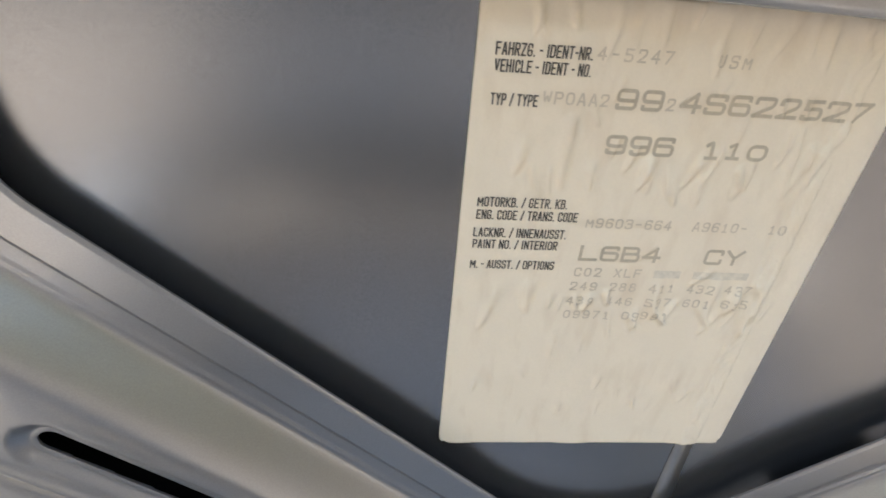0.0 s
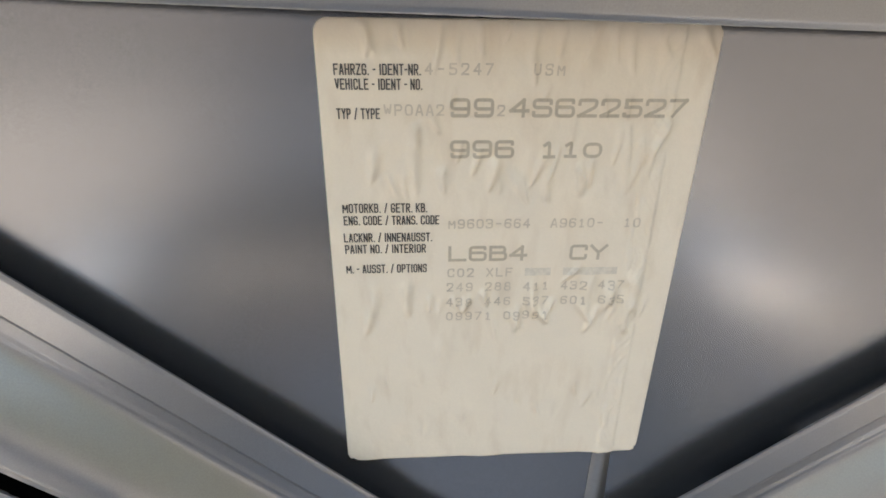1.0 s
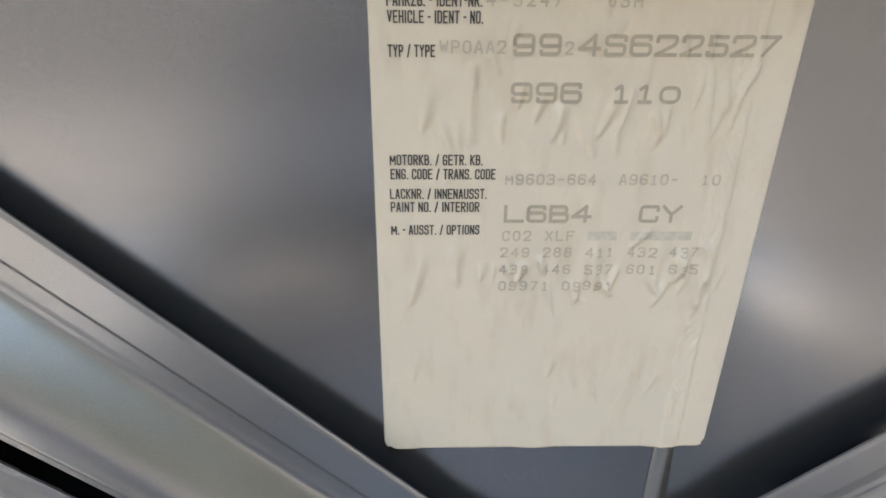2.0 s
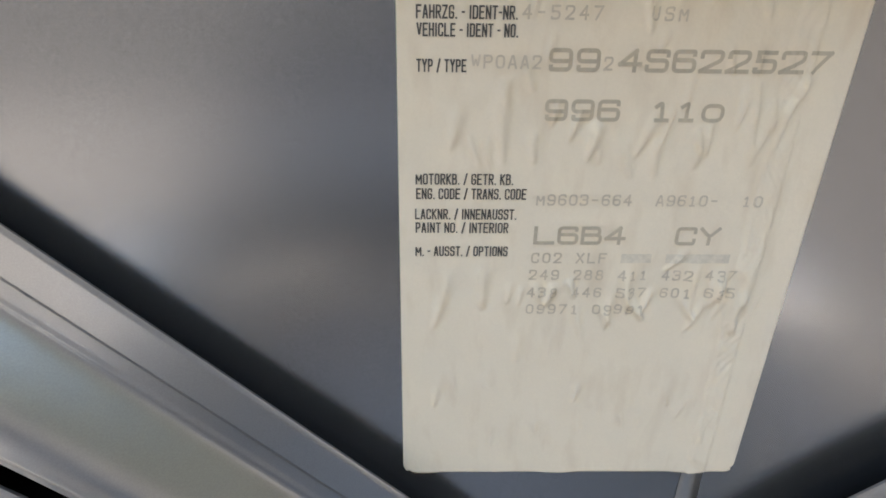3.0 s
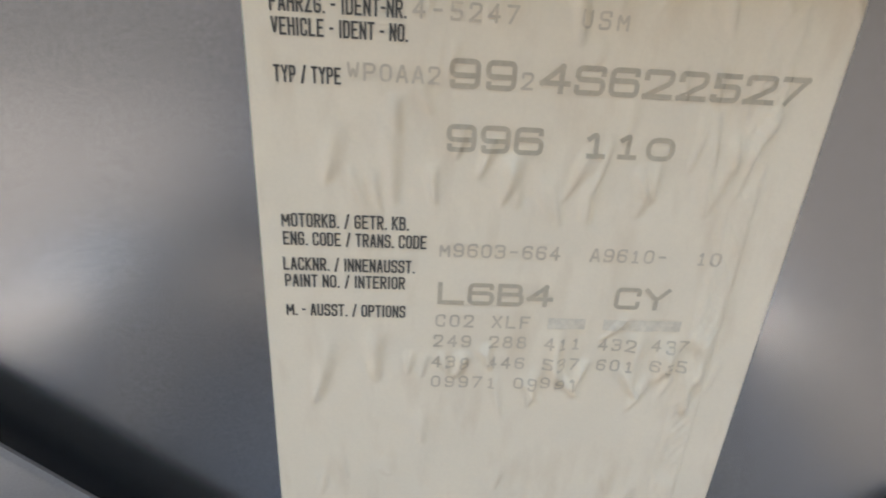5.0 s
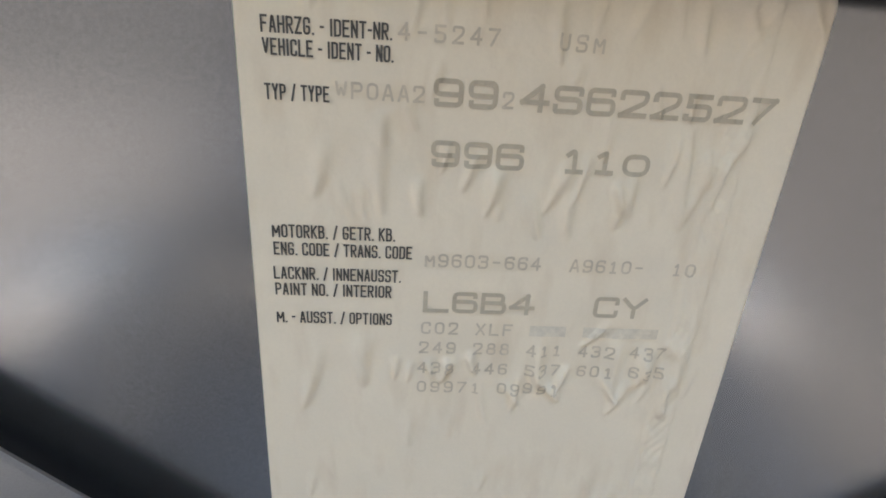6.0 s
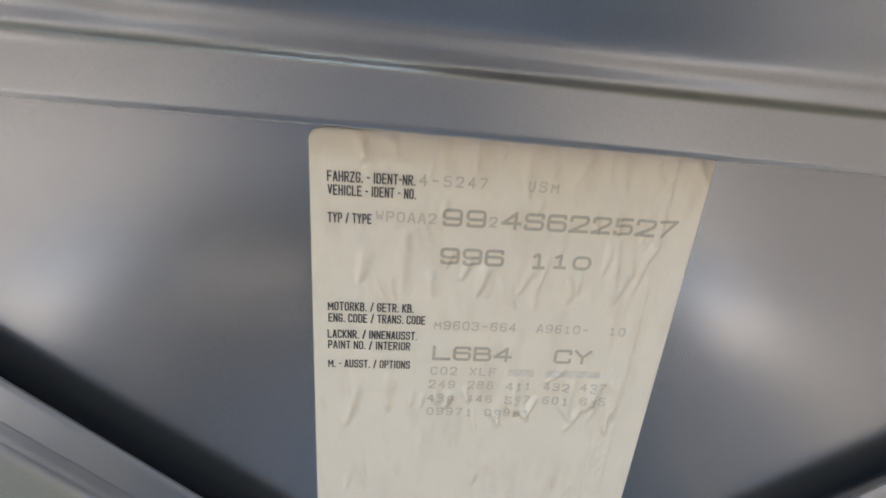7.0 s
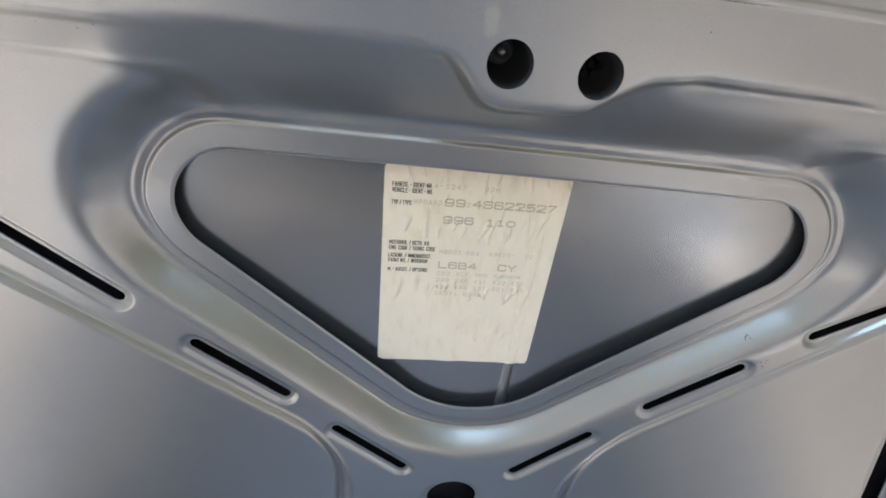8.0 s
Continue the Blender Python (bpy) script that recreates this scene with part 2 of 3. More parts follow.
    # the cut edge of the opening is turned over a little; the slots have a fine raised rim
    z = z - 0.006 * step(0.012, 0.0, d) + 0.005 * np.exp(-((gap - 0.008) / 0.006) ** 2) * step(1.6, 1.5, v)
    # the folded hem along the lid's front edge
    z = z + 0.006 * step(2.230, 2.244, v) - 0.003 * step(2.262, 2.274, v)
    # the lid's rim turns down to the skin
    rim = np.maximum(np.maximum(v - HOOD_TOP + 0.06, au - HOOD_HALF + 0.06), HOOD_LOW + 0.06 - v)
    z = z * (1 - step(0.0, 0.06, rim)) + 0.004
    return z + crown(u, v)


def inner_panel():
    d = np.concatenate([[0.0], np.arange(0.004, 0.36, 0.006), np.arange(0.36, 1.35, 0.0052), np.linspace(1.36, 2.75, 125)])
    u = RING_P[:, 0][:, None] + d * RING_N[:, 0][:, None]
    v = RING_P[:, 1][:, None] + d * RING_N[:, 1][:, None]
    # beyond the last ring, out to the lid's rim
    pu, pv, nu, nv = u[:, -1], v[:, -1], RING_N[:, 0], RING_N[:, 1]
    reach = np.full(len(nu), 20.0)
    for pos, nor, lim in ((pu, nu, HOOD_HALF), (pv, nv, HOOD_TOP)):
        reach = np.where(nor > 1e-6, np.minimum(reach, (lim - pos) / np.maximum(nor, 1e-6)), reach)
    for pos, nor, lim in ((pu, nu, -HOOD_HALF), (pv, nv, HOOD_LOW)):
        reach = np.where(nor < -1e-6, np.minimum(reach, (lim - pos) / np.minimum(nor, -1e-6)), reach)
    k = np.linspace(0, 1, 41)[1:]
    far = np.maximum(reach, 0)[:, None] * k
    u = np.concatenate([u, pu[:, None] + far * nu[:, None]], 1)
    v = np.concatenate([v, pv[:, None] + far * nv[:, None]], 1)
    dd = np.concatenate([np.repeat(d[None], len(nu), 0), d[-1] + far], 1)
    v = np.minimum(v, HOOD_TOP)
    # settle points near a slot's edge on that edge
    for _ in range(2):
        gap = slot_gap(u, v)
        e = 1e-4
        gu, gv = (slot_gap(u + e, v) - gap) / e, (slot_gap(u, v + e) - gap) / e
        near = np.abs(gap) < np.where(dd > 1.36, 0.0125, 0.0075)
        u, v = np.where(near, u - gap * gu, u), np.where(near, v - gap * gv, v)
    gap = slot_gap(u, v)
    z = panel_height(u, v, dd, *(np.repeat(RING_N[:, k][:, None], u.shape[1], 1) for k in (0, 1)))
    n, m = u.shape
    verts = np.stack([u, v, z], -1).reshape(-1, 3)
    i, j = np.meshgrid(np.arange(n), np.arange(m - 1), indexing="ij")
    i2 = (i + 1) % n
    quads = np.stack([i * m + j, i2 * m + j, i2 * m + j + 1, i * m + j + 1], -1).reshape(-1, 4)
    inside = (gap.reshape(-1) < 1e-3)[quads].all(1)
    low_v = verts[quads][:, :, 1].min(1) >= HOOD_TOP - 1e-6
    quads = quads[~(inside | low_v)]
    return verts, quads


hood = new("car_hood")
hood.matrix_world = LID_FRAME
tagged(hood, "silver painted front lid propped open, bare pressed underside", "car hood")

verts, quads = inner_panel()
PANEL_V = verts
panel = under(mesh_ob("inner_panel", verts, quads[:, ::-1], paint), hood, "satin silver pressed inner panel with slots")
panel.data.materials.append(primer)
thick = panel.modifiers.new("sheet", "SOLIDIFY")
thick.thickness, thick.offset, thick.material_offset = 0.009, -1.0, 1
crisp = panel.modifiers.new("crisp_edges", "EDGE_SPLIT")
crisp.split_angle, crisp.use_edge_sharp = radians(55), False

gu, gv = np.meshgrid(np.linspace(-HOOD_HALF, HOOD_HALF, 217), np.linspace(HOOD_LOW, HOOD_TOP, 239), indexing="ij")
verts = np.stack([gu, gv, skin_height(gu, gv) - 0.006], -1).reshape(-1, 3)
i, j = np.meshgrid(np.arange(216), np.arange(238), indexing="ij")
quads = np.stack([i * 239 + j, (i + 1) * 239 + j, (i + 1) * 239 + j + 1, i * 239 + j + 1], -1).reshape(-1, 4)
skin = under(mesh_ob("outer_skin", verts, quads, skin_paint), hood, "smooth silver outer skin of the lid")
thick = skin.modifiers.new("sheet", "SOLIDIFY")
thick.thickness, thick.offset = 0.01, -1.0

def tube(bm, cu, cv, r0, r1, z0, z1, n=40):
    """An open tube between two heights."""
    rings = [[bm.verts.new((cu + r * math.cos(k * 2 * math.pi / n), cv + r * math.sin(k * 2 * math.pi / n), z)) for k in range(n)] for r, z in ((r0, z0), (r1, z1))]
    for k in range(n):
        bm.faces.new((rings[0][k], rings[0][(k + 1) % n], rings[1][(k + 1) % n], rings[1][k]))
    return rings


for k, (cu, cv, r) in enumerate(HOLES[:2]):
    bm = bmesh.new()
    tube(bm, cu, cv, r - 0.0015, r + 0.003, 0.3758, 0.25)
    rings = tube(bm, cu, cv, r + 0.003, r - 0.02, 0.25, 0.10)
    bm.faces.new(rings[1])
    cup = part("latch_cup", bm, cup_plastic, hood, "deep black cup behind a round hole", True)
    if k == 0:
        bm = bmesh.new()
        for r0, r1, z0, z1 in ((0.058, 0.058, 0.10, 0.19), (0.058, 0.044, 0.19, 0.20), (0.044, 0.044, 0.20, 0.24), (0.044, 0.036, 0.24, 0.245)):
            tube(bm, cu - 0.02, cv + 0.03, r0, r1, z0, z1)
        rings = tube(bm, cu - 0.02, cv + 0.03, 0.036, 0.030, 0.245, 0.22)
        bm.faces.new(rings[1])
        part("rubber_buffer", bm, rubber, cup, "ribbed black rubber buffer", True)
        bm = bmesh.new()
        tube(bm, cu - 0.02, cv + 0.03, 0.013, 0.013, 0.22, 0.262, 20)
        rings = tube(bm, cu - 0.02, cv + 0.03, 0.013, 0.009, 0.262, 0.268, 20)
        bm.faces.new(rings[1])
        part("pin", bm, steel, cup, "small zinc pin", True)
    else:
        for q in range(7):
            a, rr = q * math.pi / 3, (0.0 if q == 6 else 0.042)
            bm = bmesh.new()
            rings = tube(bm, cu + 0.026 + rr * math.cos(a), cv + 0.016 + rr * math.sin(a), 0.019, 0.015, 0.10, 0.17, 6)
            bm.faces.new(rings[1])
            part("grip_stud", bm, dark_plastic, cup)

# ---- the label ----
label = new("identification_label")
label.matrix_world = LABEL_FRAME
tagged(label, "cream vinyl vehicle data label, wrinkled, stuck on the lid's skin", "label")
LABEL_W, LABEL_H = 1.0, 1.358


random.seed(7)
# Puckers in the vinyl: head x, y, length, lean, width, height. The large ones hang from the rows of print like drips.
CREASES = []
for x, y, ln, lean in ((0.135, 1.06, 0.10, -0.30), (0.235, 1.08, 0.15, 0.05), (0.455, 1.02, 0.09, 0.10), (0.590, 1.05, 0.15, 0.08), (0.700, 1.02, 0.10, -0.25), (0.795, 1.10, 0.17, 0.22), (0.845, 1.08, 0.14, -0.28),
                       (0.110, 0.64, 0.15, -0.35), (0.205, 0.66, 0.11, 0.05), (0.575, 0.67, 0.13, 0.12), (0.745, 0.68, 0.14, 0.10), (0.812, 0.66, 0.10, -0.15), (0.885, 0.70, 0.16, 0.10)):
    CREASES.append((x, y, ln, 0.6 * lean, 0.018, 0.0095))
for x0, x1, y0, y1, count, long, high in ((0.14, 0.94, 0.98, 1.14, 20, 0.085, 0.010), (0.26, 0.94, 0.56, 0.72, 18, 0.085, 0.010), (0.05, 0.95, 1.33, 1.37, 14, 0.09, 0.008), (0.08, 0.9, 0.16, 0.50, 16, 0.07, 0.006), (0.3, 0.9, 1.18, 1.28, 5, 0.07, 0.008)):
    for k in range(count):
        CREASES.append((x0 + (k + random.random()) / count * (x1 - x0), random.uniform(y0, y1), long * random.uniform(0.6, 1.3), random.gauss(0.02, 0.34), random.uniform(0.008, 0.014), 0.9 * high * random.uniform(0.5, 1.2)))


def label_height(x, y):
    z = 0.002 + 0.007 * (x - 0.632) ** 2
    # an old strip of tape under the vinyl shows through as a rough, slightly raised band
    band = step(0.846, 0.856, x) * step(0.912, 0.902, x)
    z = z + band * (0.0045 + 0.0014 * np.sin(x * 310 + 60 * np.sin(y * 7)) * np.sin(y * 211 - x * 57) + 0.0014 * np.sin(y * 83 + 40 * x))
    for cx, cy, ln, lean, wd, hi in CREASES:
        along = ((cy - y) * math.cos(lean) + (x - cx) * math.sin(lean)) / ln
        across = (x - cx) * math.cos(lean) + (y - cy) * math.sin(lean) + 0.10 * ln * along * (1 - along) * math.copysign(1, lean)
        # broad and flat at the head, narrow and sharp towards the tip
        reach = wd * (1.25 - 0.8 * np.clip(along, 0, 1))
        fade = step(-0.25, 0.3, along) * step(1.12, 0.72, along)
        z = z + hi * fade * (np.exp(-(across / reach) ** 2) - 0.4 * np.exp(-((across - 1.9 * reach) / (1.3 * reach)) ** 2))
    # the vinyl never sinks below the paint
    low = 0.0005 + 0.007 * (x - 0.632) ** 2
    return low + 0.0012 * np.log1p(np.exp(np.clip((z - low) / 0.0012, -30, 60)))


def label_sheet():
    n, m = 221, 301
    r = 0.035
    x, y = np.meshgrid(np.linspace(0, 1, n), np.linspace(0, 1, m), indexing="ij")
    px, py = x * LABEL_W - 0.008 * (1 - y), y * LABEL_H
    # rounded corners
    for cx, sx in ((r, -1), (LABEL_W - r, 1)):
        for cy, sy in ((r, -1), (LABEL_H - r, 1)):
            du, dv = (px - cx) * sx, (py - cy) * sy
            out = (du > 0) & (dv > 0)
            big = np.maximum(du, dv)
            ln = np.hypot(du, dv) + 1e-9
            px = np.where(out, cx + sx * du * big / ln, px)
            py = np.where(out, cy + sy * dv * big / ln, py)
    # the lower edge has lifted a little here and there
    py = py - (1 - y) ** 12 * 0.005 * np.maximum(np.sin(px * 23 + 0.6) * np.sin(px * 9 + 0.4), 0)
    v = np.stack([px, py, label_height(px, py)], -1).reshape(-1, 3)
    i, j = np.meshgrid(np.arange(n - 1), np.arange(m - 1), indexing="ij")
    q = np.stack([i * m + j, (i + 1) * m + j, (i + 1) * m + j + 1, i * m + j + 1], -1).reshape(-1, 4)
    return v, q


v, q = label_sheet()
sheet = under(mesh_ob("sheet", v, q, paper), label)
thick = sheet.modifiers.new("sheet", "SOLIDIFY")
thick.thickness, thick.offset = 0.003, -1.0


# Pen strokes of each character in a unit box. Corners are eased when drawn; a path that ends where it began is closed.
PEN = {
    "0": "0,0 1,0 1,1 0,1 0,0", "1": ".12,.76 .52,1 .52,0|.1,0 .94,0", "2": "0,.76 0,1 1,1 1,.6 0,0|0,0 1,0", "3": "0,.86 0,1 1,1 1,.53 .35,.53|.35,.53 1,.53 1,0 0,0 0,.14",
    "4": ".74,0 .74,1|.74,1 0,.32|0,.32 1,.32", "5": ".95,1 .05,1|.05,1 .05,.57|.05,.57 1,.57 1,0 0,0 0,.12", "6": ".96,.86 .96,1 0,1 0,0 1,0 1,.56 0,.56", "7": "0,1 1,1|1,1 .25,0",
    "8": ".08,.53 .92,.53 .92,1 .08,1 .08,.53|0,.53 1,.53 1,0 0,0 0,.53", "9": ".04,.14 .04,0 1,0 1,1 0,1 0,.44 1,.44", "-": "0,.5 1,.5", ".": ".3,0 .7,0", "/": "0,-.05 1,1.05",
    "A": "0,0 .42,1 .58,1 1,0|.18,.3 .82,.3", "B": "0,0 0,1|0,1 .92,1 .92,.54 0,.54|0,.54 1,.54 1,0 0,0", "C": "1,.76 1,1 0,1 0,0 1,0 1,.24", "D": "0,0 0,1|0,1 1,1 1,0 0,0",
    "E": "0,0 0,1|0,1 1,1|0,0 1,0|0,.52 .8,.52", "F": "0,0 0,1|0,1 1,1|0,.52 .8,.52", "G": "1,.76 1,1 0,1 0,0 1,0 1,.46 .55,.46", "H": "0,0 0,1|1,0 1,1|0,.52 1,.52", "I": ".5,0 .5,1",
    "K": "0,0 0,1|1,1 0,.45|.25,.6 1,0", "L": "0,1 0,0|0,0 1,0", "M": "0,0 0,1 .5,.25 1,1 1,0", "N": "0,0 0,1|0,1 1,0|1,0 1,1", "O": "0,0 1,0 1,1 0,1 0,0", "P": "0,0 0,1|0,1 1,1 1,.47 0,.47",
    "R": "0,0 0,1|0,1 1,1 1,.5 0,.5|.45,.5 1,0", "S": "1,.8 1,1 0,1 0,.53 1,.53 1,0 0,0 0,.2", "T": "0,1 1,1|.5,1 .5,0", "U": "0,1 0,0 1,0 1,1", "V": "0,1 .5,0 1,1",
    "W": "0,1 .22,0 .5,.8 .78,0 1,1", "X": "0,0 1,1|0,1 1,0", "Y": "0,1 .5,.45 1,1|.5,.45 .5,0", "Z": "0,1 1,1|1,1 0,0|0,0 1,0",
}


def pen_paths(char, x, y, w, h, ease):
    """The character's strokes at x, y in a box w by h, with corners rounded by the radius ease and points close together."""
    out = []
    for run in PEN[char].split("|"):
        p = [np.array([float(q) for q in xy.split(",")]) * (w, h) + (x, y) for xy in run.split()]
        closed = len(p) > 3 and np.allclose(p[0], p[-1])
        ring = p[:-1] if closed else p
        path = []
        for k, c in enumerate(ring):
            if not closed and k in (0, len(ring) - 1):
                path.append(c)
                continue
            a, b = ring[k - 1] - c, ring[(k + 1) % len(ring)] - c
            la, lb = np.linalg.norm(a), np.linalg.norm(b)
            cut = min(ease, 0.48 * la, 0.48 * lb)
            for q in np.linspace(0, 1, 5):
                path.append(c + a / la * cut * (1 - q) ** 2 + b / lb * cut * q ** 2)
        if closed:
            path.append(path[0])
        fine = [path[0]]
        for a, b in zip(path, path[1:]):
            n = max(1, int(np.linalg.norm(b - a) / 0.007))
            fine += [a + (b - a) * (k + 1) / n for k in range(n)]
        out.append((np.array(fine), closed))
    return out


def print_chars(name, chars, mat, pen, ease):
    """Ink on the vinyl: chars are (character, x, y, width, height). pen: the stroke's width."""
    pts, quads, count, layer = [], [], 0, 0
    for c, x, y, w, h in chars:
        for path, closed in pen_paths(c, x + pen / 2, y + pen / 2, w - pen, h - pen, ease):
            d = np.gradient(path, axis=0)
            if closed:
                d[0] = d[-1] = path[1] - path[-2]
            d /= np.linalg.norm(d, axis=1, keepdims=True) + 1e-9
            if not closed:
                path[0] -= d[0] * pen / 2
                path[-1] += d[-1] * pen / 2
            nor = np.stack([-d[:, 1], d[:, 0]], -1) * pen / 2
            for side in (-1, 1):
                q = path + side * nor
                pts.append(np.c_[q, label_height(*q.T) + 0.0016 + 0.0002 * (layer % 6)])
            n = len(path)
            quads += [(count + k, count + k + 1, count + n + k + 1, count + n + k) for k in range(n - 1)]
            count += 2 * n
            layer += 1
    return under(mesh_ob(name, np.concatenate(pts), quads, mat, False), label)


def typed(text, x, y, w, h, pitch, mat, pen, ease):
    """Typewriter characters at one pitch."""
    cells = []
    for k, c in enumerate(text):
        if c != " ":
            cw, ch = w * {"1": 0.74, "-": 0.75}.get(c, 1.0), h * (0.86 if h > 0.04 and c == "0" else 1.0)
            cells.append((c, x + k * pitch + (w - cw) / 2, y, cw, ch))
    for cell in cells:
        print_chars("printed_character", [cell], mat, pen, 2 * ease if cell[0] == "0" else ease)


def set_line(text, x, y, w, h, mat, pen):
    """One line of narrow grotesque capitals, set to the width w."""
    wide = {"I": 0.42, "M": 1.3, ".": 0.36, "/": 0.8, "-": 0.6, " ": 0.42}
    total = sum(wide.get(c, 1.0) + 0.18 for c in text) - 0.18
    cells, at = [], x
    for c in text:
        cw = wide.get(c, 1.0) * w / total
        if c != " ":
            cells.append((c, at, y, cw, h))
        at += cw + 0.18 * w / total
    for cell in cells:
        print_chars("printed_character", [cell], mat, pen, 0.004)


for row in (
    ("FAHRZG. - IDENT-NR.", 0.041, 1.231, 0.213, 0.026), ("VEHICLE - IDENT - NO.", 0.042, 1.197, 0.215, 0.026), ("TYP / TYPE", 0.041, 1.127, 0.108, 0.026),
    ("MOTORKB. / GETR. KB.", 0.037, 0.880, 0.230, 0.026), ("ENG. CODE / TRANS. CODE", 0.038, 0.845, 0.262, 0.026), ("LACKNR. / INNENAUSST.", 0.035, 0.795, 0.245, 0.026),
    ("PAINT NO. / INTERIOR", 0.036, 0.761, 0.226, 0.026), ("M. - AUSST. / OPTIONS", 0.035, 0.700, 0.229, 0.026),
):
    set_line(*row, ink, 0.0034)
for text, x, y, pitch in (("99", 0.326, 1.131, 0.0605), ("4S622527", 0.478, 1.131, 0.0590), ("996 110", 0.327, 1.027, 0.0590), ("L6B4  CY", 0.326, 0.732, 0.0585)):
    typed(text, x, y, 0.052, 0.047, pitch, faded, 0.0084, 0.009)
for text, x, y, pitch in (("4-5247   USM", 0.263, 1.232, 0.0300), ("WP0AA2", 0.159, 1.135, 0.0265), ("2", 0.447, 1.134, 0.02), ("M9603-664  A9610-  10", 0.325, 0.831, 0.0262),
                          ("C02 XLF", 0.324, 0.682, 0.0283), ("249 288 411 432 437", 0.322, 0.636, 0.0283), ("438 446 537 601 635", 0.320, 0.587, 0.0288), ("09971 09991", 0.321, 0.539, 0.0290)):
    typed(text, x, y, 0.020, 0.028, pitch, ghost, 0.0042, 0.008)

# the rest of the first options line is too faint to read: plain bars
for k, count in ((8, 3), (12, 6)):
    x0 = 0.324 + k * 0.0283
    bx, by = np.meshgrid(np.linspace(x0, x0 + (count - 1) * 0.0283 + 0.020, 3 * count), (0.684, 0.697, 0.708), indexing="ij")
    bz = label_height(bx, by) + 0.0015
    bars = [(i * 3 + j, i * 3 + 3 + j, i * 3 + 4 + j, i * 3 + 1 + j) for i in range(3 * count - 1) for j in (0, 1)]
    under(mesh_ob("printed_bar", np.stack([bx, by, bz], -1).reshape(-1, 3), bars, ghost_bar, False), label)

# Marks on the inner panel: old sticker residue near the latch and two small scuffs.
def decal(cu, cv, w, h, turn, seed):
    rng = np.random.default_rng(seed)
    n = 14
    a = np.linspace(0, 2 * math.pi, n, endpoint=False)
    k = np.maximum(np.abs(np.cos(a)), np.abs(np.sin(a)))
    p = np.stack([np.cos(a) / k * w / 2, np.sin(a) / k * h / 2], -1) * rng.uniform(0.85, 1.05, (n, 1))
    p = p @ np.array(((math.cos(turn), math.sin(turn)), (-math.sin(turn), math.cos(turn)))) + (cu, cv)
    return np.concatenate([p, [(cu, cv)]]), [(k, (k + 1) % n, n) for k in range(n)]


p, f = decal(-0.305, 2.055, 0.060, 0.10, 0.04, 1)
z = 0.372 + 0.004 + 0.0012 + crown(p[:, 0], p[:, 1])
under(mesh_ob("sticker_residue", np.c_[p, z], f, residue, False), hood, "pale sticker residue")

rng = np.random.default_rng(11)
for cu, cv, spread, count in ((-1.93, 1.85, 0.004, 1), (-1.73, 1.865, 0.004, 1), (-1.80, 1.85, 0.004, 1), (0.53, 2.12, 0.004, 1), (1.634, 0.508, 0.012, 6), (1.735, 0.365, 0.02, 6)):
    size = 1.0 if count > 1 else 0.45
    for _ in range(count):
        fu, fv = cu + rng.normal(0, spread), cv + rng.normal(0, spread)
        p, f = decal(fu, fv, rng.uniform(0.005, 0.013) * size, rng.uniform(0.005, 0.016) * size, rng.uniform(0, 3), 5)
        near = np.argmin(np.hypot(PANEL_V[:, 0] - fu, PANEL_V[:, 1] - fv))
        part_z = PANEL_V[near, 2] + 0.004 + 0.0 * p[:, 0]
        under(mesh_ob("dirt_fleck", np.c_[p, part_z], f, dirt, False), hood)

# Brown grime has settled along the folded hem.
rng = np.random.default_rng(21)
for u0, u1, v0, wide in ((0.44, 1.02, 2.236, 0.010), (1.04, 1.62, 2.240, 0.007), (0.95, 1.50, 2.268, 0.005)):
    gu = np.linspace(u0, u1, 60)
    edge = [v0 + 0.004 * np.sin(gu * 9 + q) + side * wide * (0.35 + 0.65 * rng.random(60)) * np.sin(np.linspace(0.15, math.pi - 0.15, 60)) for q, side in ((0, -0.5), (0, 0.5))]
    verts = [(a, b, 0.3775 + crown(a, b)) for a, lo, hi in zip(gu, *edge) for b in (lo, hi)]
    under(mesh_ob("grime_streak", verts, [(2 * k, 2 * k + 2, 2 * k + 3, 2 * k + 1) for k in range(59)], grime, False), hood, "brown grime along the hem")

# A ragged line of old adhesive under the lip above the label.
bm = bmesh.new()
rings = []
for u in np.linspace(-1.25, 1.5, 221):
    r = 0.0022 * (0.55 + 0.9 * abs(noise.noise((u * 14, 3.1, 0.0))) + 0.5 * max(noise.noise((u * 47, 8.2, 0.0)), 0.0))
    v, z = (TOP_L + TOP_R) / 2 + 0.0082 * u - 0.0008, 0.0485 + crown(u, 0)
    rings.append([bm.verts.new((u, v + r * math.cos(a), z + 1.6 * r * math.sin(a))) for a in np.arange(6) * math.pi / 3])
for a, b in zip(rings, rings[1:]):
    for k in range(6):
        bm.faces.new((a[k], a[(k + 1) % 6], b[(k + 1) % 6], b[k]))
part("adhesive_line", bm, adhesive, hood, "ragged pale line of old adhesive", True)

# A strip of clear tape runs from under the label's lower edge down the skin.
n = 24
tv = np.linspace(-0.60, 0.03, n)
tx = np.stack([0.845 + 0.03 * tv, 0.908 - 0.02 * tv], -1)
ty = np.stack([tv, tv], -1)
verts = np.stack([tx, ty, 0.007 * (tx - 0.632) ** 2 - 0.0030 + 0.022 * step(-0.02, -0.60, ty)], -1).reshape(-1, 3)
strip = mesh_ob("clear_tape", verts, [(2 * k, 2 * k + 1, 2 * k + 3, 2 * k + 2) for k in range(n - 1)], tape_film)
strip.matrix_world = LABEL_FRAME
thick = strip.modifiers.new("film", "SOLIDIFY")
thick.thickness = 0.002
tagged(strip, "dull strip of old clear tape below the data label", "tape")

# ---- ground and the car below the lid ----
g = 4000.0
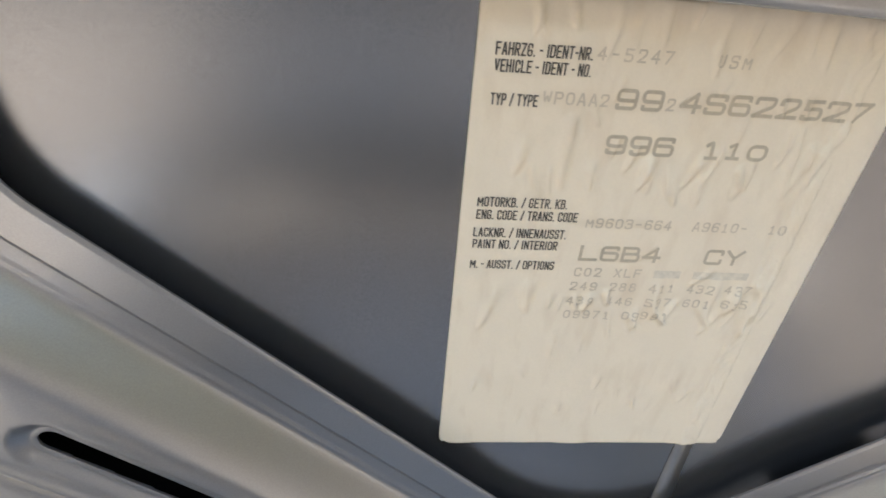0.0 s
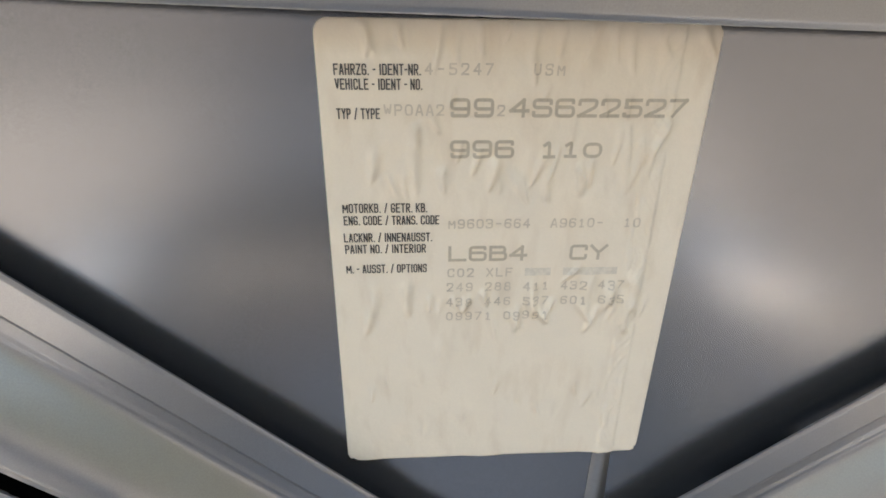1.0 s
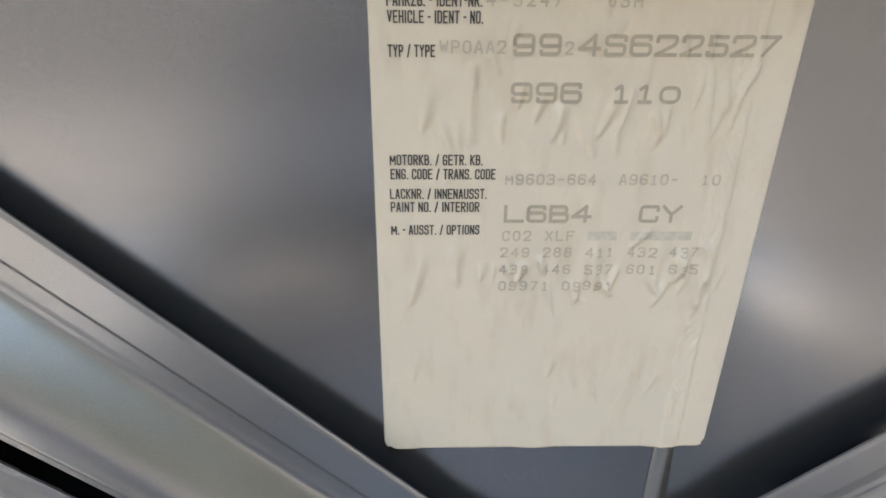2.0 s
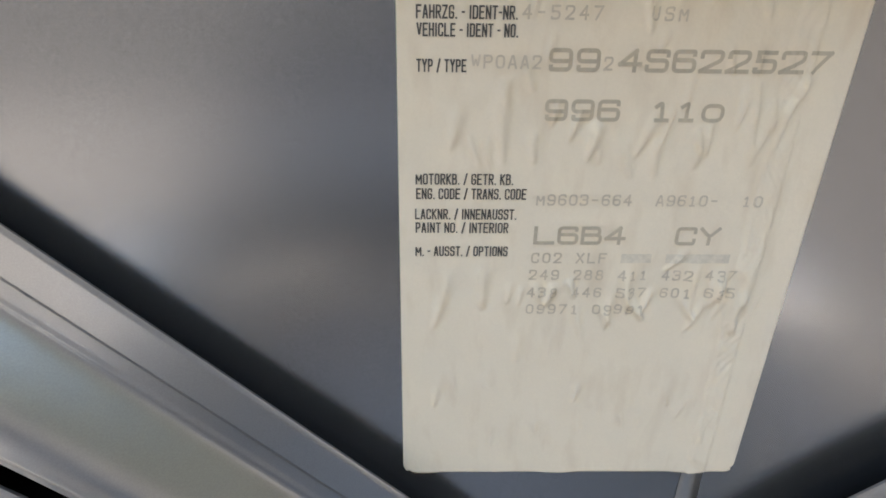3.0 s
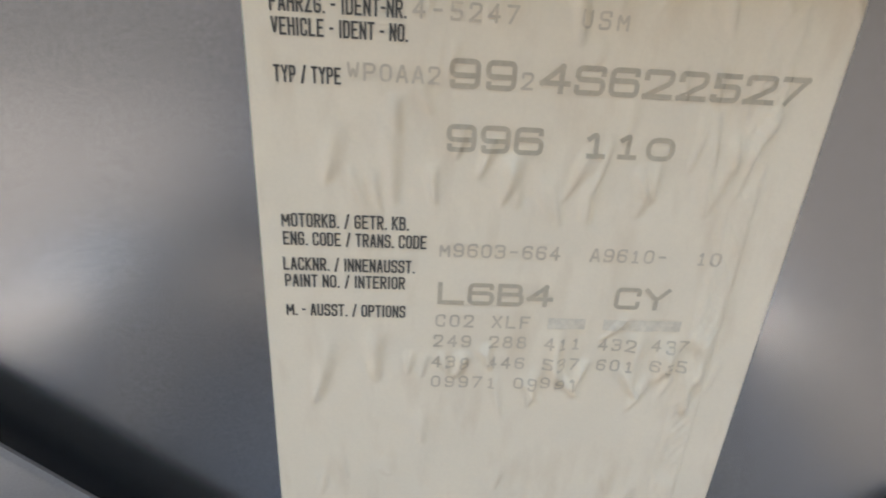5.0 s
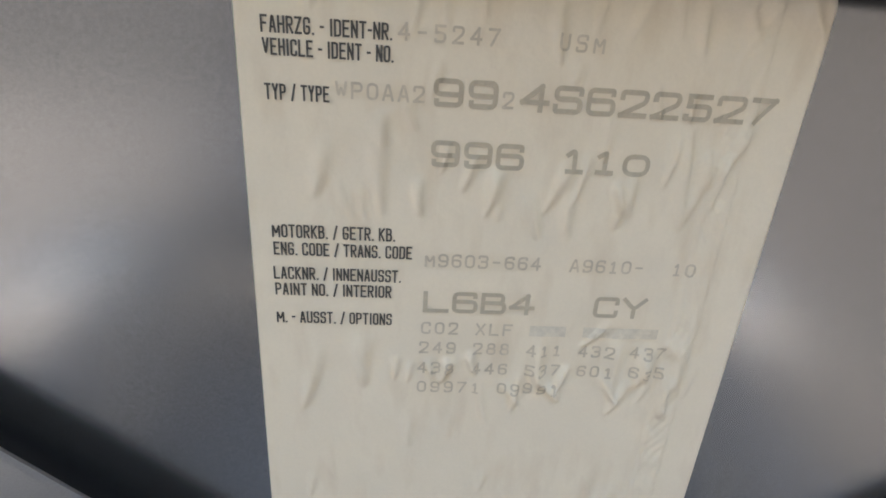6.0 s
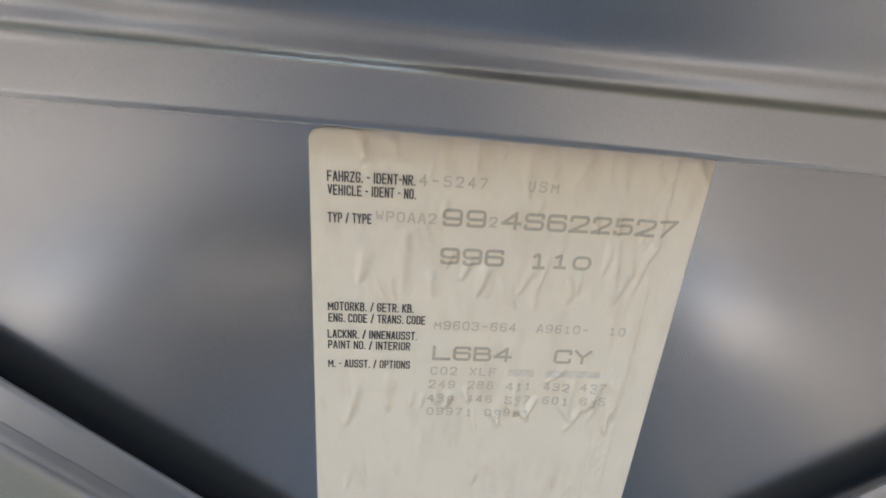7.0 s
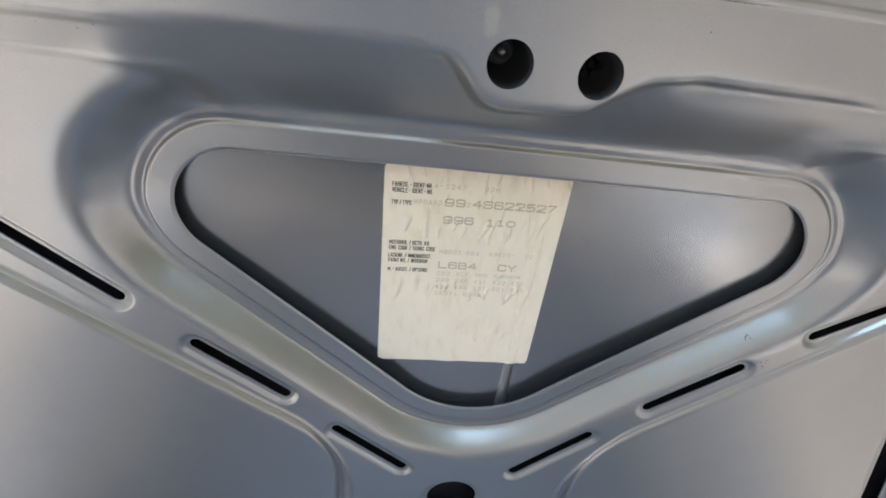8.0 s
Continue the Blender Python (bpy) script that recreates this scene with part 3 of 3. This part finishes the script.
ground = mesh_ob("ground", [(-g, -g, -0.03), (g, -g, -0.03), (g, g, -0.03), (-g, g, -0.03)], [(0, 1, 2, 3)], asphalt, False)
tagged(ground, "dark worn asphalt ground", "ground", kind="structure")


def box(bm, lo, hi):
    c = [(a + b) / 2 for a, b in zip(lo, hi)]
    s = [b - a for a, b in zip(lo, hi)]
    bmesh.ops.create_cube(bm, size=1, matrix=Matrix.Translation(c) @ Matrix.Diagonal((*s, 1)))


# Unseen pale slab, added and sized to brighten what the lid mirrors near the car.
bm = bmesh.new()
box(bm, (-3.4, -2.15, -0.028), (1.55, 9.0, 0.0))
bmesh.ops.bevel(bm, geom=bm.edges[:], offset=0.006, segments=2, affect="EDGES")
drive = new("driveway", bpy.data.meshes.new("driveway"))
bm.to_mesh(drive.data)
bm.free()
drive.data.materials.append(concrete)
tagged(drive, "unseen pale concrete slab added to brighten the lid's reflections", "driveway", kind="structure")

car = new("car")
tagged(car, "silver car body below the lid with an open grey luggage bay", "car")


def loft(name, rows, mat, label=""):
    """A closed skin through rows of points, each row running the same way across."""
    n, m = len(rows), len(rows[0])
    ob = mesh_ob(name, [p for row in rows for p in row], [(i * m + j, i * m + j + 1, i * m + m + j + 1, i * m + m + j) for i in range(n - 1) for j in range(m - 1)], mat)
    thick = ob.modifiers.new("sheet", "SOLIDIFY")
    thick.thickness = 0.004
    return under(ob, car, label)


def wing(side):
    """Front wing: gutter beside the luggage bay, rounded crown, bulging flank and a wheel arch."""
    rows = []
    for y in np.linspace(-0.86, 1.30, 61):
        nose = step(-0.95, -0.45, y)
        top = 0.60 + 0.27 * nose + 0.07 * step(0.0, 1.3, y)
        wide = 0.72 + 0.14 * nose + 0.02 * math.sin(2.2 * y)
        arch = math.sqrt(max(0.37 ** 2 - (y + 0.10) ** 2, 0.0)) + 0.33
        low = max(0.22, arch if abs(y + 0.10) < 0.37 else 0.0)
        row = [(side * 0.552, y, 0.42), (side * 0.555, y, top - 0.07), (side * 0.565, y, top - 0.035)]
        for a in np.linspace(0.15, 1.0, 9) * math.pi / 2:
            row.append((side * (0.565 + (wide - 0.565) * math.sin(a)), y, top - 0.20 * (1 - math.cos(a))))
        for k in (0.25, 0.5, 0.75, 1.0):
            flank = row[11][2] + (min(low, row[11][2]) - row[11][2]) * k
            row.append((side * (wide + 0.015 * math.sin(k * math.pi)), y, flank))
        rows.append(row)
    return rows


def nose():
    """Bumper: a rounded bar that sweeps back at both ends."""
    rows = []
    for x in np.linspace(-0.80, 0.80, 41):
        back = 0.34 * (abs(x) / 0.80) ** 2.6
        rows.append([(x, -0.64 + 0.2 * back, 0.56), (x, -0.66 + 0.4 * back, 0.64)] + [(x, -0.86 + back - 0.17 * math.sin(a), 0.46 + 0.18 * math.cos(a)) for a in np.linspace(0, math.pi * 0.8, 11)] + [(x, -0.80 + back, 0.20)])
    return rows


def cowl_rows():
    """Panel between the luggage bay and the windscreen."""
    return [[(x, 0.42, 0.40), (x, 0.43, 0.90), (x, 0.46, 0.94), (x, 0.60, 0.955 - 0.03 * x * x), (x, 1.28, 0.98 - 0.05 * x * x)] for x in np.linspace(-0.556, 0.556, 21)]


loft("fender", wing(-1), body_paint)
loft("fender", wing(1), body_paint)
loft("bumper", nose(), bumper_paint)
loft("cowl", cowl_rows(), cowl_bounce_paint)
# Unseen black panel, added over the nose to darken its reflection in the skin.
loft("added_dark_panel", [[(x, -0.645, 0.55), (x, -0.65, 0.648), (x, -0.67, 0.660), (x, -0.80, 0.664), (x, -0.90 + 0.3 * x * x, 0.656), (x, -0.915 + 0.3 * x * x, 0.63)] for x in np.linspace(-0.54, 0.54, 21)], dark_plastic, "unseen black plastic panel added to darken the skin's reflection")
bm = bmesh.new()
box(bm, (-0.556, -0.66, 0.3), (0.556, 0.44, 0.34))
for lo, hi in (((-0.556, -0.67, 0.3), (0.556, -0.645, 0.57)), ((-0.55, -0.66, 0.3), (-0.535, 0.44, 0.78)), ((0.535, -0.66, 0.3), (0.55, 0.44, 0.78)), ((-0.55, 0.40, 0.3), (0.55, 0.418, 0.86))):
    box(bm, lo, hi)
part("luggage_tub", bm, carpet, car, "grey carpeted luggage tub")
for sx in (-1, 1):
    bm = bmesh.new()
    bmesh.ops.create_uvsphere(bm, u_segments=32, v_segments=16, radius=1, matrix=Matrix.Translation((sx * 0.665, -0.575, 0.775)) @ Matrix.Rotation(radians(31), 4, "X") @ Matrix.Diagonal((0.10, 0.20, 0.07, 1)))
    part("headlight", bm, lamp_glass, car, "clear oval headlight", True)
for sx in (-1, 1):
    hub = Matrix.Translation((sx * 0.74, -0.1, 0.33)) @ Matrix.Rotation(math.pi / 2, 4, "Y")
    bm = bmesh.new()
    n, profile = 48, ((0.22, -0.10), (0.29, -0.105), (0.318, -0.085), (0.325, -0.04), (0.325, 0.04), (0.318, 0.085), (0.29, 0.105), (0.22, 0.10))
    rings = [[bm.verts.new(hub @ Vector((r * math.cos(k * 2 * math.pi / n), r * math.sin(k * 2 * math.pi / n), z))) for k in range(n)] for r, z in profile]
    for q in range(len(rings)):
        for k in range(n):
            bm.faces.new((rings[q - 1][k], rings[q - 1][(k + 1) % n], rings[q][(k + 1) % n], rings[q][k]))
    tyre = part("tyre", bm, dark_plastic, car, "black rubber tyre", True)
    bm = bmesh.new()
    bmesh.ops.create_cone(bm, cap_ends=True, segments=40, radius1=0.222, radius2=0.215, depth=0.17, matrix=hub)
    part("rim", bm, body_paint, tyre)

# Greenery out of view in front of the car: a tall hedge to one side, mirrored by the lid's beads, and a far row of
# trees added to darken their reflections.
def foliage(name, seed, count, place, tall, depth, leaf_size, mat):
    """A mass of leaves. place(k): ground point and outward direction for k from 0 to 1; tall(k): its height there."""
    rng = np.random.default_rng(seed)
    k, up = rng.uniform(0, 1, count), rng.uniform(0, 1, count) ** 0.8
    ground_at, outward = place(k)
    centre = ground_at + rng.normal(0, depth, (count, 1)) * outward
    q1, q2 = rng.normal(size=(count, 3)), rng.normal(size=(count, 3))
    q1 /= np.linalg.norm(q1, axis=1, keepdims=True)
    q2 -= (q1 * q2).sum(1, keepdims=True) * q1
    q2 /= np.linalg.norm(q2, axis=1, keepdims=True)
    size = leaf_size * rng.uniform(0.6, 1.4, (count, 1))
    mid = np.c_[centre, np.maximum(up * tall(k), 1.45 * size[:, 0])]
    verts = np.stack([mid - q1 * size, mid + q2 * size * 0.5, mid + q1 * size, mid - q2 * size * 0.5], 1).reshape(-1, 3)
    return mesh_ob(name, verts, np.arange(count * 4).reshape(-1, 4), mat, False)


def hedge_line(k):
    return np.array((5.3, -4.7)) + (k[:, None] - 0.4) * 12.0 * np.array((0.66, 0.75)), np.repeat(np.array(((0.75, -0.66),)), len(k), 0)


def tree_arc(k):
    a = math.pi * (1.02 + 0.96 * k)
    out = np.stack([np.cos(a), np.sin(a)], -1)
    return out * 26.0, out


hedge = foliage("hedge", 3, 9500, hedge_line, lambda k: 4.3 + 0.5 * np.sin(k * 15) + 0.3 * np.sin(k * 37), 0.45, 0.16, leaf)
tagged(hedge, "tall dense green garden hedge beside the drive", "hedge", kind="stuff")
trees = foliage("added_tree_row", 4, 20000, tree_arc, lambda k: 7.4 + 1.5 * k + (0.6 + k) * np.sin(k * 21) + 0.8 * np.sin(k * 53 + 1), 1.6, 0.6, leaf)
tagged(trees, "unseen distant row of green trees added to darken the lid's reflections", "trees", kind="stuff")
